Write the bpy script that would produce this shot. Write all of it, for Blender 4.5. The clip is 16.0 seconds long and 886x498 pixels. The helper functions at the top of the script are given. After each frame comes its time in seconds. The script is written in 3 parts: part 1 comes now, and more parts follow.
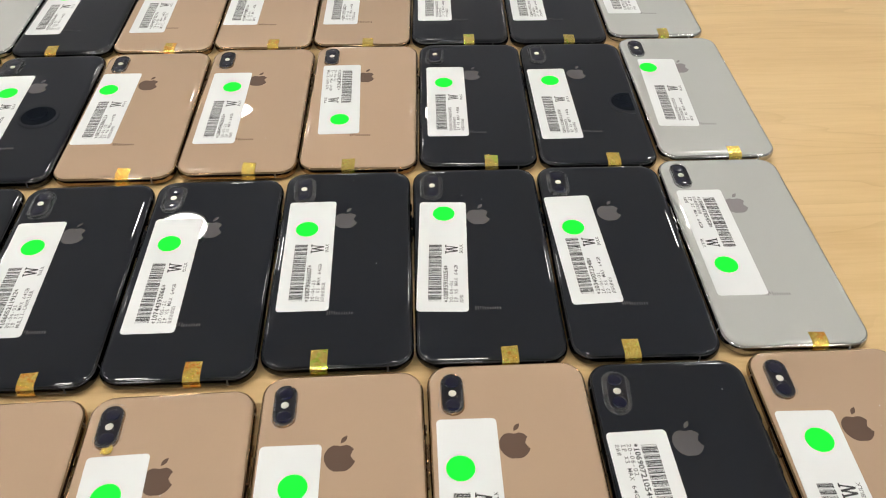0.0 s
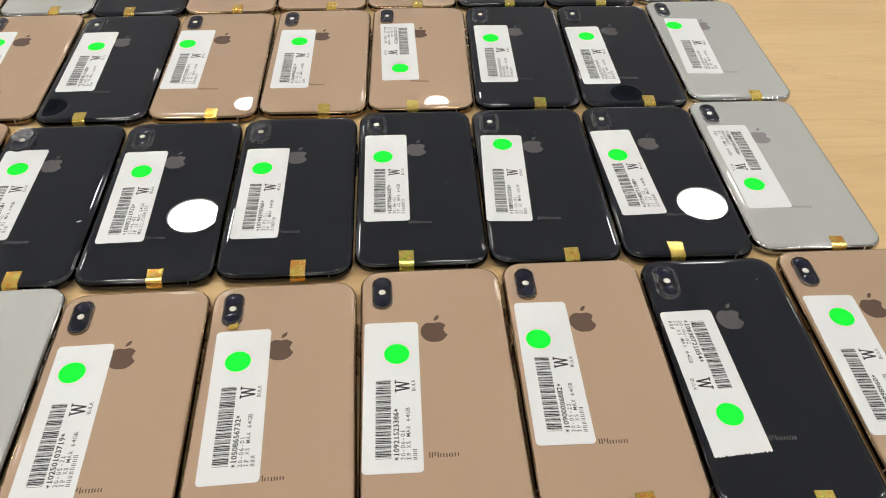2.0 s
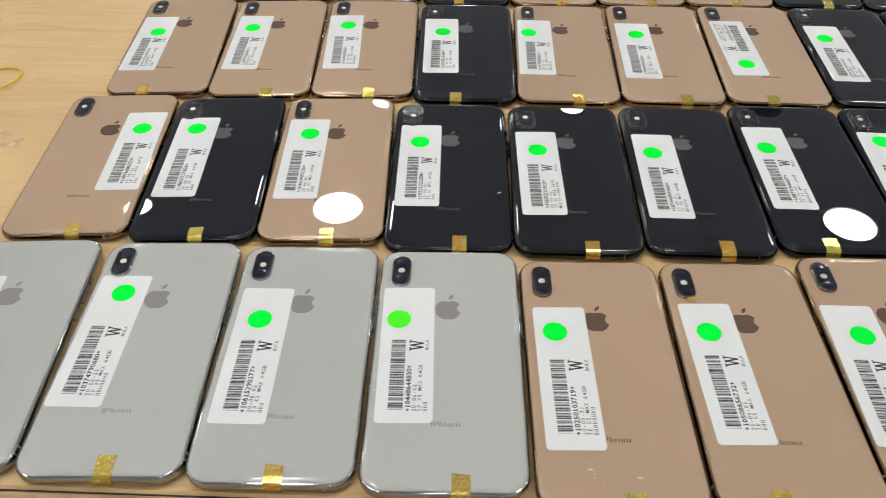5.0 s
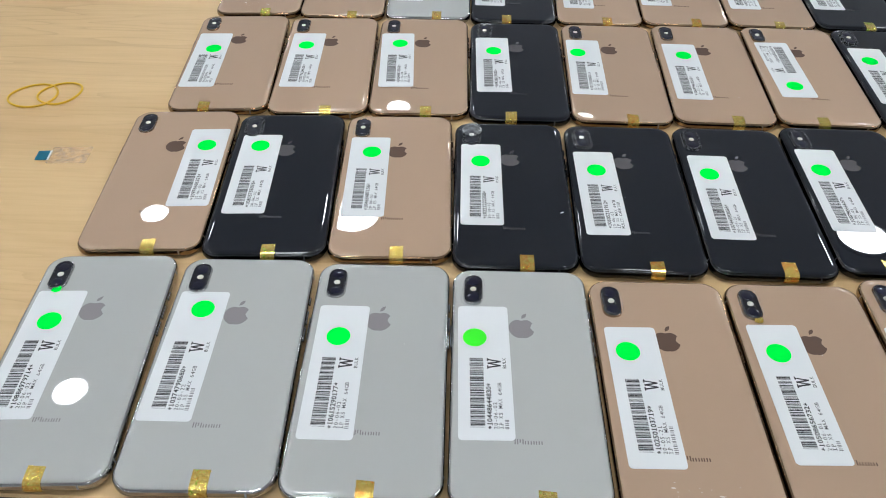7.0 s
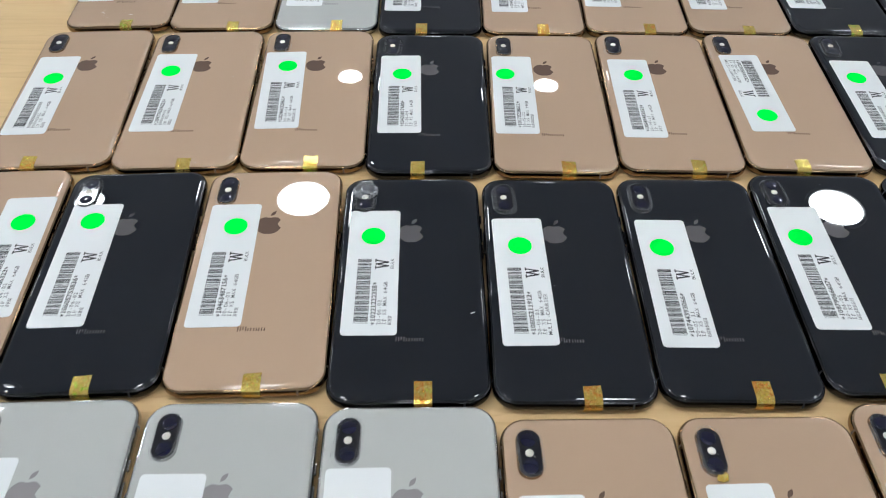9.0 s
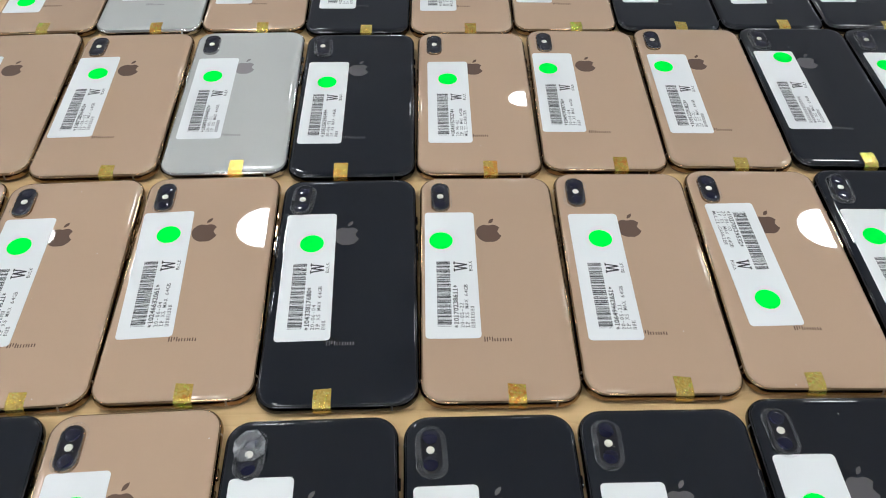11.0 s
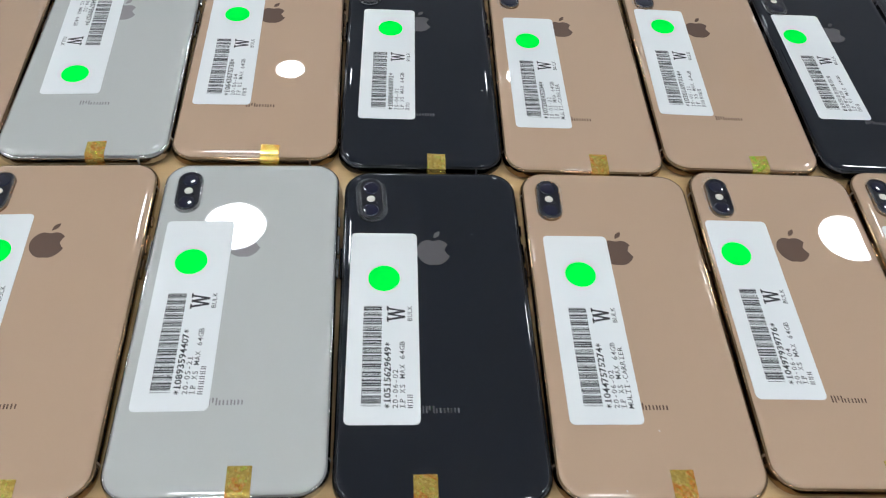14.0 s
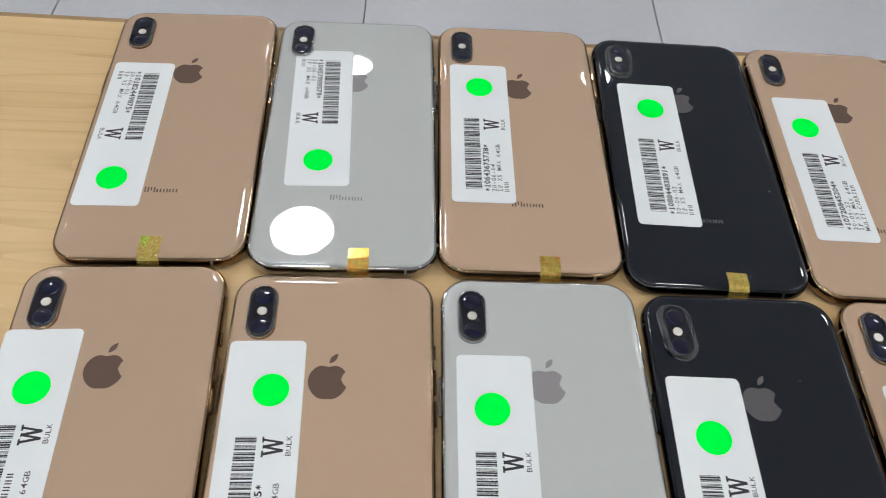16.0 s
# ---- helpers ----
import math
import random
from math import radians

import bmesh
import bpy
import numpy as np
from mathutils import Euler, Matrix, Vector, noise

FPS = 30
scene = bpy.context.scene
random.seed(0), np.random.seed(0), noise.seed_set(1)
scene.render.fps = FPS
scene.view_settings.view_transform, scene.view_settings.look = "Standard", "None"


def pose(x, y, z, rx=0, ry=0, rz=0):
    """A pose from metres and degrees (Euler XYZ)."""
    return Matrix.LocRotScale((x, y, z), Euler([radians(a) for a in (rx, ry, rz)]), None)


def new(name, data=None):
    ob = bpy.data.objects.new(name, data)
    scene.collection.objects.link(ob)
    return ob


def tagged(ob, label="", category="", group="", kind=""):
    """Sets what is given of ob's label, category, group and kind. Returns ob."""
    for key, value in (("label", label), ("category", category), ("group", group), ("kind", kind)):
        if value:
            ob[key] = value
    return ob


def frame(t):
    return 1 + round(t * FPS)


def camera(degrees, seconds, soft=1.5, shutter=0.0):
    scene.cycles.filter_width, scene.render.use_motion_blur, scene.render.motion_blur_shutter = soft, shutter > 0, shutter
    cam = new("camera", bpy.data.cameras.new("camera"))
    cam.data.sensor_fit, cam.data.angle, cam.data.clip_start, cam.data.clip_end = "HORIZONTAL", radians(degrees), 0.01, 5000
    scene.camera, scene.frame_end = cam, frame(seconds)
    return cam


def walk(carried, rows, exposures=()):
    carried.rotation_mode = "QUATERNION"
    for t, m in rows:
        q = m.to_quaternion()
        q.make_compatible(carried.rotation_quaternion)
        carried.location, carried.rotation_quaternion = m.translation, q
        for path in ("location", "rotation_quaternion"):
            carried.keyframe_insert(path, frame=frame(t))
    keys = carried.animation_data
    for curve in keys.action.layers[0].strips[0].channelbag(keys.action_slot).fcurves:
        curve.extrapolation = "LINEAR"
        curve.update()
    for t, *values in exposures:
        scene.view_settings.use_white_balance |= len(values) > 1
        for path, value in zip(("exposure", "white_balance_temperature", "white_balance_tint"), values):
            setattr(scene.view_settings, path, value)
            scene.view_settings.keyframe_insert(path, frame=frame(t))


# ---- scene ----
cam = camera(58.26, 16.0, soft=1.0, shutter=0.2)


def aim(x, y, z, tilt, lean, turn):
    """Camera pose: tilt up from straight down, then lean about the view axis, then turn about z."""
    return Matrix.Translation((x, y, z)) @ pose(0, 0, 0, 0, 0, turn) @ pose(0, 0, 0, tilt) @ pose(0, 0, 0, 0, 0, lean)


walk(cam, [
    (0, aim(0.1563, -0.1640, 1.0756, 46.77, 0.21, -3.00)),
    (0.5, aim(0.1376, -0.1987, 1.0783, 46.91, 0.63, -3.42)),
    (1, aim(0.1308, -0.2216, 1.0774, 46.85, 0.59, -3.57)),
    (1.5, aim(0.1231, -0.2356, 1.0775, 46.90, 0.80, -4.03)),
    (2, aim(0.1051, -0.2426, 1.0786, 47.06, 0.68, -3.92)),
    (2.5, aim(0.0739, -0.2469, 1.0794, 47.18, 0.76, -3.55)),
    (3, aim(0.0354, -0.2537, 1.0828, 47.26, 0.46, -2.17)),
    (3.5, aim(-0.0032, -0.2641, 1.0842, 47.45, -0.10, -0.24)),
    (4, aim(-0.0329, -0.2686, 1.0850, 47.64, -1.13, 1.19)),
    (4.5, aim(-0.0677, -0.2658, 1.0846, 47.59, -1.12, 1.76)),
    (5, aim(-0.1124, -0.2671, 1.0783, 47.51, -0.04, 2.25)),
    (5.2, aim(-0.1296, -0.2691, 1.0811, 47.59, 0.46, 1.98)),
    (7.5, aim(-0.1539, -0.2714, 1.0909, 47.97, 0.39, 2.39)),
    (8, aim(-0.1361, -0.2407, 1.0871, 47.10, -0.14, 1.93)),
    (8.5, aim(-0.1247, -0.1888, 1.0795, 45.98, 0.02, 1.07)),
    (9, aim(-0.1088, -0.1250, 1.0710, 44.52, 0.66, -0.26)),
    (9.5, aim(-0.0865, -0.0800, 1.0748, 43.93, 0.05, -0.22)),
    (10, aim(-0.0653, -0.0516, 1.0928, 44.09, -0.45, -0.88)),
    (10.2, aim(-0.0659, -0.0308, 1.0919, 44.16, -0.48, -1.26)),
    (12.3, aim(-0.0988, 0.1561, 1.0572, 40.84, 3.32, -3.72)),
    (12.5, aim(-0.1041, 0.1762, 1.0533, 40.63, 3.78, -4.28)),
    (13, aim(-0.1147, 0.2261, 1.0413, 39.91, 4.28, -4.97)),
    (13.5, aim(-0.1214, 0.2704, 1.0360, 39.48, 4.70, -5.80)),
    (14, aim(-0.1393, 0.3113, 1.0267, 38.92, 5.53, -6.59)),
    (14.5, aim(-0.1745, 0.3416, 1.0326, 38.43, 6.40, -6.75)),
    (15, aim(-0.2024, 0.3587, 1.0351, 38.62, 6.03, -5.49)),
    (15.5, aim(-0.2266, 0.3739, 1.0275, 38.10, 5.75, -4.45)),
    (16, aim(-0.2530, 0.3910, 1.0237, 37.08, 5.64, -3.97)),
], exposures=[
    (0.0, 0.14, 6850, 8), (1.5, 0.08, 6900, 9), (2.5, 0.0, 6650, 8), (4.5, -0.09, 6600, 8), (7.5, -0.14, 5900, 7), (8.2, -0.18, 5900, 7), (9.0, -0.05, 5950, 6), (10.0, 0.02, 6100, 7), (12.5, -0.09, 6000, 6), (14.0, -0.04, 5950, 6), (16.0, -0.11, 6150, 8)])

# ---- light ----
CEILING = 1.93
TABLE = 0.75
LAMP = 0.071
world = bpy.data.worlds.new("room_air")
scene.world = world
world.use_nodes = True
world.node_tree.nodes["Background"].inputs[0].default_value = (0.75, 0.78, 0.8, 1)
world.node_tree.nodes["Background"].inputs[1].default_value = 0.05


# ---- materials ----
def material(name, color, rough=0.5, metal=0.0, ior=1.5):
    m = bpy.data.materials.new(name)
    m.use_nodes = True
    b = m.node_tree.nodes["Principled BSDF"]
    b.inputs["Base Color"].default_value = (*color, 1)
    b.inputs["Roughness"].default_value = rough
    b.inputs["Metallic"].default_value = metal
    b.inputs["IOR"].default_value = ior
    return m


def node(m, kind, **values):
    n = m.node_tree.nodes.new(kind)
    for k, val in values.items():
        n.inputs[k.replace("_", " ")].default_value = val
    return n


def link(m, a, b):
    m.node_tree.links.new(a, b)


def shader(m):
    return m.node_tree.nodes["Principled BSDF"]


def coords(m, scale=(1, 1, 1), space="Object"):
    t = m.node_tree.nodes.new("ShaderNodeTexCoord")
    p = m.node_tree.nodes.new("ShaderNodeMapping")
    p.inputs["Scale"].default_value = scale
    link(m, t.outputs[space], p.inputs["Vector"])
    return p.outputs["Vector"]


def ramp(m, source, *stops):
    r = m.node_tree.nodes.new("ShaderNodeValToRGB")
    while len(r.color_ramp.elements) < len(stops):
        r.color_ramp.elements.new(0.5)
    for e, (at, c) in zip(r.color_ramp.elements, stops):
        e.position, e.color = at, (*c, 1)
    link(m, source, r.inputs["Fac"])
    return r.outputs["Color"]


def noise_fac(m, vector, scale, detail=4.0, distortion=0.0):
    n = node(m, "ShaderNodeTexNoise", Scale=scale, Detail=detail, Distortion=distortion)
    link(m, vector, n.inputs["Vector"])
    return n.outputs["Fac"]


def blend(m, fac, a, b, mode="MIX"):
    n = m.node_tree.nodes.new("ShaderNodeMix")
    n.data_type, n.blend_type = "RGBA", mode
    for sock, val in ((n.inputs[0], fac), (n.inputs[6], a), (n.inputs[7], b)):
        if isinstance(val, (int, float)):
            sock.default_value = val
        elif isinstance(val, tuple):
            sock.default_value = (*val, 1)
        else:
            link(m, val, sock)
    return n.outputs[2]


def bump(m, fac, strength, distance):
    n = node(m, "ShaderNodeBump", Strength=strength, Distance=distance)
    link(m, fac, n.inputs["Height"])
    link(m, n.outputs["Normal"], shader(m).inputs["Normal"])


def back_glass(name, color):
    """Glossy painted glass with faint finger smears in its gloss and a barely uneven tone from phone to phone."""
    m = material(name, color, 0.03)
    v = coords(m, (1, 1, 1))
    info = m.node_tree.nodes.new("ShaderNodeObjectInfo")
    tone = ramp(m, info.outputs["Random"], (0.0, tuple(c * 0.96 for c in color)), (1.0, tuple(min(1, c * 1.04) for c in color)))
    shift = m.node_tree.nodes.new("ShaderNodeVectorMath")
    shift.operation = "ADD"
    link(m, v, shift.inputs[0])
    link(m, info.outputs["Random"], shift.inputs[1])
    cells = node(m, "ShaderNodeTexVoronoi", Scale=52.0, Randomness=1.0)
    link(m, shift.outputs[0], cells.inputs["Vector"])
    speck = ramp(m, cells.outputs["Distance"], (0.014, (0.55, 0.55, 0.55)), (0.022, (0, 0, 0)))
    link(m, blend(m, speck, tone, (0.7, 0.7, 0.68)), shader(m).inputs["Base Color"])
    smear = noise_fac(m, v, 28.0, 5.0, 1.2)
    rough = ramp(m, smear, (0.5, (0.006, 0.006, 0.006)), (0.8, (0.022, 0.022, 0.022)))
    link(m, rough, shader(m).inputs["Roughness"])
    return m


GLASS = {
    "gold": back_glass("rose_gold_glass", (0.460, 0.326, 0.226)),
    "black": back_glass("black_glass", (0.0075, 0.0098, 0.0150)),
    "silver": back_glass("silver_white_glass", (0.468, 0.480, 0.462)),
}
# gold and silver rims darker than bare steel: shade between phones put into colour
RIM = {
    "gold": material("polished_gold_steel", (0.30, 0.205, 0.12), 0.05, 1.0),
    "black": material("polished_black_steel", (0.045, 0.045, 0.048), 0.06, 1.0),
    "silver": material("polished_steel", (0.46, 0.46, 0.46), 0.05, 1.0),
}
for rim in RIM.values():
    bump(rim, noise_fac(rim, coords(rim), 160.0, 3.0), 0.06, 0.0006)
EMBLEM = {
    "gold": material("emblem_bronze", (0.125, 0.080, 0.060), 0.02),
    "black": material("emblem_grey", (0.10, 0.095, 0.10), 0.02),
    "silver": material("emblem_steel", (0.27, 0.255, 0.26), 0.02),
}
BAND = {
    "gold": material("band_tan", (0.22, 0.15, 0.10), 0.4),
    "black": material("band_charcoal", (0.03, 0.03, 0.033), 0.4),
    "silver": material("band_grey", (0.34, 0.34, 0.34), 0.4),
}
SCREEN = material("dark_screen", (0.01, 0.01, 0.012), 0.1)
CAMERA_BLACK = material("camera_black_glass", (0.010, 0.010, 0.014), 0.05)
LENS = material("lens_coated_glass", (0.008, 0.009, 0.027), 0.08, 0.0, 1.5)
FLASH = material("flash_diffuser", (0.66, 0.63, 0.57), 0.35)
PORT = material("port_black", (0.01, 0.01, 0.01), 0.6)
PAPER = material("label_paper", (0.755, 0.775, 0.78), 0.55)
bump(PAPER, noise_fac(PAPER, coords(PAPER), 900.0, 3.0), 0.1, 0.0002)
GREEN_WARM = material("yellowish_green_paper", (0.09, 1.0, 0.03), 0.6)
shader(GREEN_WARM).inputs["Specular IOR Level"].default_value = 0.1
GREEN = material("fluorescent_green_paper", (0.0, 1.0, 0.055), 0.6)
shader(GREEN).inputs["Specular IOR Level"].default_value = 0.1
INK = material("label_ink", (0.018, 0.018, 0.02), 0.6)
INK_PALE = material("label_ink_pale", (0.04, 0.04, 0.045), 0.6)
INK_FAINT = material("label_ink_faint", (0.09, 0.09, 0.095), 0.6)


def clear_film(name, haze, rough, tone=(0.72, 0.74, 0.76)):
    """Thin clear plastic: mostly see-through, with a gloss and a little milkiness."""
    m = material(name, tone, rough, 0.0, 1.5)
    see = m.node_tree.nodes.new("ShaderNodeBsdfTransparent")
    mix = m.node_tree.nodes.new("ShaderNodeMixShader")
    scratches = noise_fac(m, coords(m), 140.0, 3.0, 1.2)
    link(m, ramp(m, scratches, (0.42, (haze * 0.6,) * 3), (0.70, (min(1.0, haze * 2.2),) * 3)), mix.inputs["Fac"])
    link(m, see.outputs[0], mix.inputs[1])
    link(m, shader(m).outputs[0], mix.inputs[2])
    link(m, mix.outputs[0], next(n for n in m.node_tree.nodes if n.type == "OUTPUT_MATERIAL").inputs["Surface"])
    bump(m, scratches, 0.2, 0.0006)
    return m


FILM = clear_film("clear_film", 0.06, 0.08)
FILM_HAZE = clear_film("creased_clear_film", 0.22, 0.14)
RUBBER = material("yellow_rubber", (0.78, 0.49, 0.02), 0.4)
BLUE = material("blue_film", (0.0, 0.16, 0.26), 0.3)


def hologram():
    """Embossed gold foil: a fine diamond grid, pale gold at large, with orange and lime glints painted into its colour
    in patches.
    """
    m = material("gold_hologram_foil", (0.75, 0.55, 0.2), 0.2, 0.8)
    v = coords(m)
    info = m.node_tree.nodes.new("ShaderNodeObjectInfo")
    shift = m.node_tree.nodes.new("ShaderNodeVectorMath")
    shift.operation = "ADD"
    link(m, v, shift.inputs[0])
    link(m, info.outputs["Random"], shift.inputs[1])
    cells = node(m, "ShaderNodeTexVoronoi", Scale=1150.0, Randomness=0.75)
    link(m, shift.outputs[0], cells.inputs["Vector"])
    patch = noise_fac(m, shift.outputs[0], 150.0, 2.5, 0.6)
    add = m.node_tree.nodes.new("ShaderNodeMath")
    link(m, patch, add.inputs[0])
    link(m, info.outputs["Random"], add.inputs[1])
    frac = m.node_tree.nodes.new("ShaderNodeMath")
    frac.operation = "FRACT"
    link(m, add.outputs[0], frac.inputs[0])
    gold = ramp(m, frac.outputs[0], (0.0, (0.82, 0.60, 0.16)), (0.30, (0.76, 0.52, 0.11)), (0.38, (1.0, 0.20, 0.03)), (0.45, (0.82, 0.58, 0.14)),
                (0.68, (0.80, 0.60, 0.17)), (0.74, (0.28, 0.95, 0.04)), (0.80, (0.82, 0.60, 0.15)), (1.0, (0.74, 0.55, 0.20)))
    glint = m.node_tree.nodes.new("ShaderNodeSeparateColor")
    link(m, cells.outputs["Color"], glint.inputs[0])
    sparkle = ramp(m, glint.outputs[0], (0.0, (0.42, 0.27, 0.04)), (0.45, (0.78, 0.56, 0.13)), (0.76, (1.0, 0.85, 0.30)), (0.84, (0.98, 0.36, 0.04)), (0.92, (0.45, 0.98, 0.08)), (1.0, (1.0, 0.95, 0.5)))
    link(m, blend(m, 0.45, gold, sparkle), shader(m).inputs["Base Color"])
    bump(m, glint.outputs[1], 1.0, 0.0005)
    return m


FOIL = hologram()


def wood(name, a, b, dark):
    """Pale maple laminate: broad cloudy figure along x, thin wavy growth lines, a very fine fibre."""
    m = material(name, a, 0.33)
    cloud = noise_fac(m, coords(m, (1.2, 5.0, 5.0)), 3.0, 5.0, 0.8)
    fine = noise_fac(m, coords(m, (7.0, 150.0, 150.0)), 3.0, 4.0, 0.2)
    field = noise_fac(m, coords(m, (0.42, 5.0, 5.0)), 2.6, 3.0, 0.35)
    rings = m.node_tree.nodes.new("ShaderNodeMath")
    rings.operation, rings.inputs[1].default_value = "MULTIPLY", 17.0
    link(m, field, rings.inputs[0])
    part_ring = m.node_tree.nodes.new("ShaderNodeMath")
    part_ring.operation = "FRACT"
    link(m, rings.outputs[0], part_ring.inputs[0])
    veins = ramp(m, part_ring.outputs[0], (0.0, (0.80, 0.75, 0.70)), (0.12, (0.93, 0.915, 0.89)), (0.4, (1, 1, 1)), (1.0, (0.97, 0.965, 0.955)))
    tone = ramp(m, cloud, (0.28, dark), (0.5, b), (0.7, a))
    tone = blend(m, 0.26, tone, ramp(m, fine, (0.35, dark), (0.6, a)))
    patchy = noise_fac(m, coords(m, (2.0, 2.0, 2.0)), 2.2, 2.0)
    tone = blend(m, ramp(m, patchy, (0.38, (0.12, 0.12, 0.12)), (0.62, (0.8, 0.8, 0.8))), tone, blend(m, 1.0, tone, veins, "MULTIPLY"))
    link(m, tone, shader(m).inputs["Base Color"])
    link(m, ramp(m, cloud, (0.3, (0.42, 0.42, 0.42)), (0.7, (0.30, 0.30, 0.30))), shader(m).inputs["Roughness"])
    bump(m, fine, 0.10, 0.0004)
    return m


WOOD = wood("maple_laminate", (0.745, 0.527, 0.268), (0.695, 0.482, 0.236), (0.620, 0.412, 0.190))
# darker copy of the top's maple, with the near edge's shade in its colour
EDGE = wood("maple_edge_shaded", (0.50, 0.34, 0.18), (0.44, 0.29, 0.15), (0.34, 0.22, 0.11))
SEAM = material("dark_seam", (0.03, 0.022, 0.015), 0.7)
STEEL = material("painted_leg", (0.3, 0.3, 0.31), 0.45)


def speckled(name, color, scale, amount, rough):
    m = material(name, color, rough)
    v = coords(m, (1, 1, 1), "Object")
    f = noise_fac(m, v, scale, 6.0)
    g = noise_fac(m, v, scale * 0.05, 3.0)
    tone = ramp(m, f, (0.3, tuple(c * (1 - amount) for c in color)), (0.7, color))
    tone = blend(m, 0.5, tone, ramp(m, g, (0.3, tuple(c * (1 - amount) for c in color)), (0.7, color)))
    link(m, tone, shader(m).inputs["Base Color"])
    bump(m, f, 0.06, 0.001)
    return m


TILE = speckled("pale_grey_tile", (0.68, 0.68, 0.71), 60.0, 0.08, 0.35)
GROUT = speckled("grout", (0.26, 0.26, 0.27), 200.0, 0.2, 0.9)
PLASTER = speckled("wall_paint", (0.70, 0.70, 0.70), 40.0, 0.05, 0.8)
CEILING_PAINT = speckled("ceiling_paint", (0.84, 0.84, 0.85), 40.0, 0.04, 0.9)
DARK = material("grille_black", (0.015, 0.015, 0.015), 0.7)
LAMP_TRIM = material("lamp_trim_white", (0.8, 0.8, 0.8), 0.4)
LIGHT = bpy.data.materials.new("lamp_diffuser")
LIGHT.use_nodes = True
for n in list(LIGHT.node_tree.nodes):
    if n.type != "OUTPUT_MATERIAL":
        LIGHT.node_tree.nodes.remove(n)
glow = node(LIGHT, "ShaderNodeEmission", Color=(1.0, 0.985, 0.965, 1), Strength=54)
link(LIGHT, glow.outputs[0], next(n for n in LIGHT.node_tree.nodes if n.type == "OUTPUT_MATERIAL").inputs["Surface"])


# ---- mesh tools ----
def mesh_of(name, verts, faces, mat, smooth=False):
    me = bpy.data.meshes.new(name)
    me.from_pydata([tuple(v) for v in verts], [], [tuple(f) for f in faces])
    me.materials.append(mat)
    if smooth:
        me.polygons.foreach_set("use_smooth", [True] * len(me.polygons))
    me.update()
    return me


def outline(w, h, r, n=8):
    """A rounded rectangle about the origin, counter-clockwise."""
    pts = []
    for cx, cy, a0 in ((w / 2 - r, h / 2 - r, 0), (-w / 2 + r, h / 2 - r, 90), (-w / 2 + r, -h / 2 + r, 180), (w / 2 - r, -h / 2 + r, 270)):
        for i in range(n + 1):
            a = radians(a0 + 90 * i / n)
            pts.append((cx + r * math.cos(a), cy + r * math.sin(a)))
    return pts


def lathe_plate(w, h, r, profile, n=8, cap_top=True, cap_bottom=True):
    """A rounded plate whose edge follows profile, rows of (inset, z) from the bottom up."""
    verts, faces, k = [], [], 4 * (n + 1)
    for inset, z in profile:
        verts += [(x, y, z) for x, y in outline(w - 2 * inset, h - 2 * inset, max(r - inset, r * 0.15, 1e-5), n)]
    for row in range(len(profile) - 1):
        for i in range(k):
            j = (i + 1) % k
            faces.append((row * k + i, row * k + j, (row + 1) * k + j, (row + 1) * k + i))
    if cap_bottom:
        faces.append(tuple(range(k - 1, -1, -1)))
    if cap_top:
        faces.append(tuple(range((len(profile) - 1) * k, len(profile) * k)))
    return verts, faces


def box(x0, y0, z0, x1, y1, z1, b=0.0):
    """A box, its top and bottom edges chamfered by b."""
    v, f = [], []
    rows = ((b, z0), (0, z0 + b), (0, z1 - b), (b, z1)) if b else ((0, z0), (0, z1))
    for i, z in rows:
        v += [(x0 + i, y0 + i, z), (x1 - i, y0 + i, z), (x1 - i, y1 - i, z), (x0 + i, y1 - i, z)]
    for r in range(len(rows) - 1):
        for i in range(4):
            j = (i + 1) % 4
            f.append((4 * r + i, 4 * r + j, 4 * r + 4 + j, 4 * r + 4 + i))
    f += [(3, 2, 1, 0), tuple(4 * (len(rows) - 1) + i for i in range(4))]
    return v, f


def disc(r, z0, z1, n=28, bevel=0.0):
    return lathe_plate(2 * r, 2 * r, r - 1e-6, [(0, z0), (0, z1 - bevel), (bevel, z1)], n // 4)


def tube(path, r, n=8):
    """A closed tube along a loop of points."""
    verts, faces, k = [], [], len(path)
    for i, p in enumerate(path):
        d = (path[(i + 1) % k] - path[i - 1]).normalized()
        side = d.cross(Vector((0, 0, 1))).normalized()
        up = side.cross(d)
        for j in range(n):
            a = 2 * math.pi * j / n
            verts.append(p + side * r * math.cos(a) + up * r * math.sin(a))
    for i in range(k):
        for j in range(n):
            a, b = i * n + j, i * n + (j + 1) % n
            c, d = ((i + 1) % k) * n + (j + 1) % n, ((i + 1) % k) * n + j
            faces.append((a, b, c, d))
    return verts, faces


def joined(*pieces):
    verts, faces = [], []
    for v, f in pieces:
        base = len(verts)
        verts += list(v)
        faces += [tuple(i + base for i in q) for q in f]
    return verts, faces


def part(name, me, parent, m=None, label=""):
    ob = new(name, me)
    ob.parent = parent
    if m is not None:
        ob.matrix_basis = m
    return tagged(ob, label)


# ---- setting ----
def structure(name, shape, mat, label, category):
    return tagged(new(name, mesh_of(name, *shape, mat)), label, category, kind="structure")


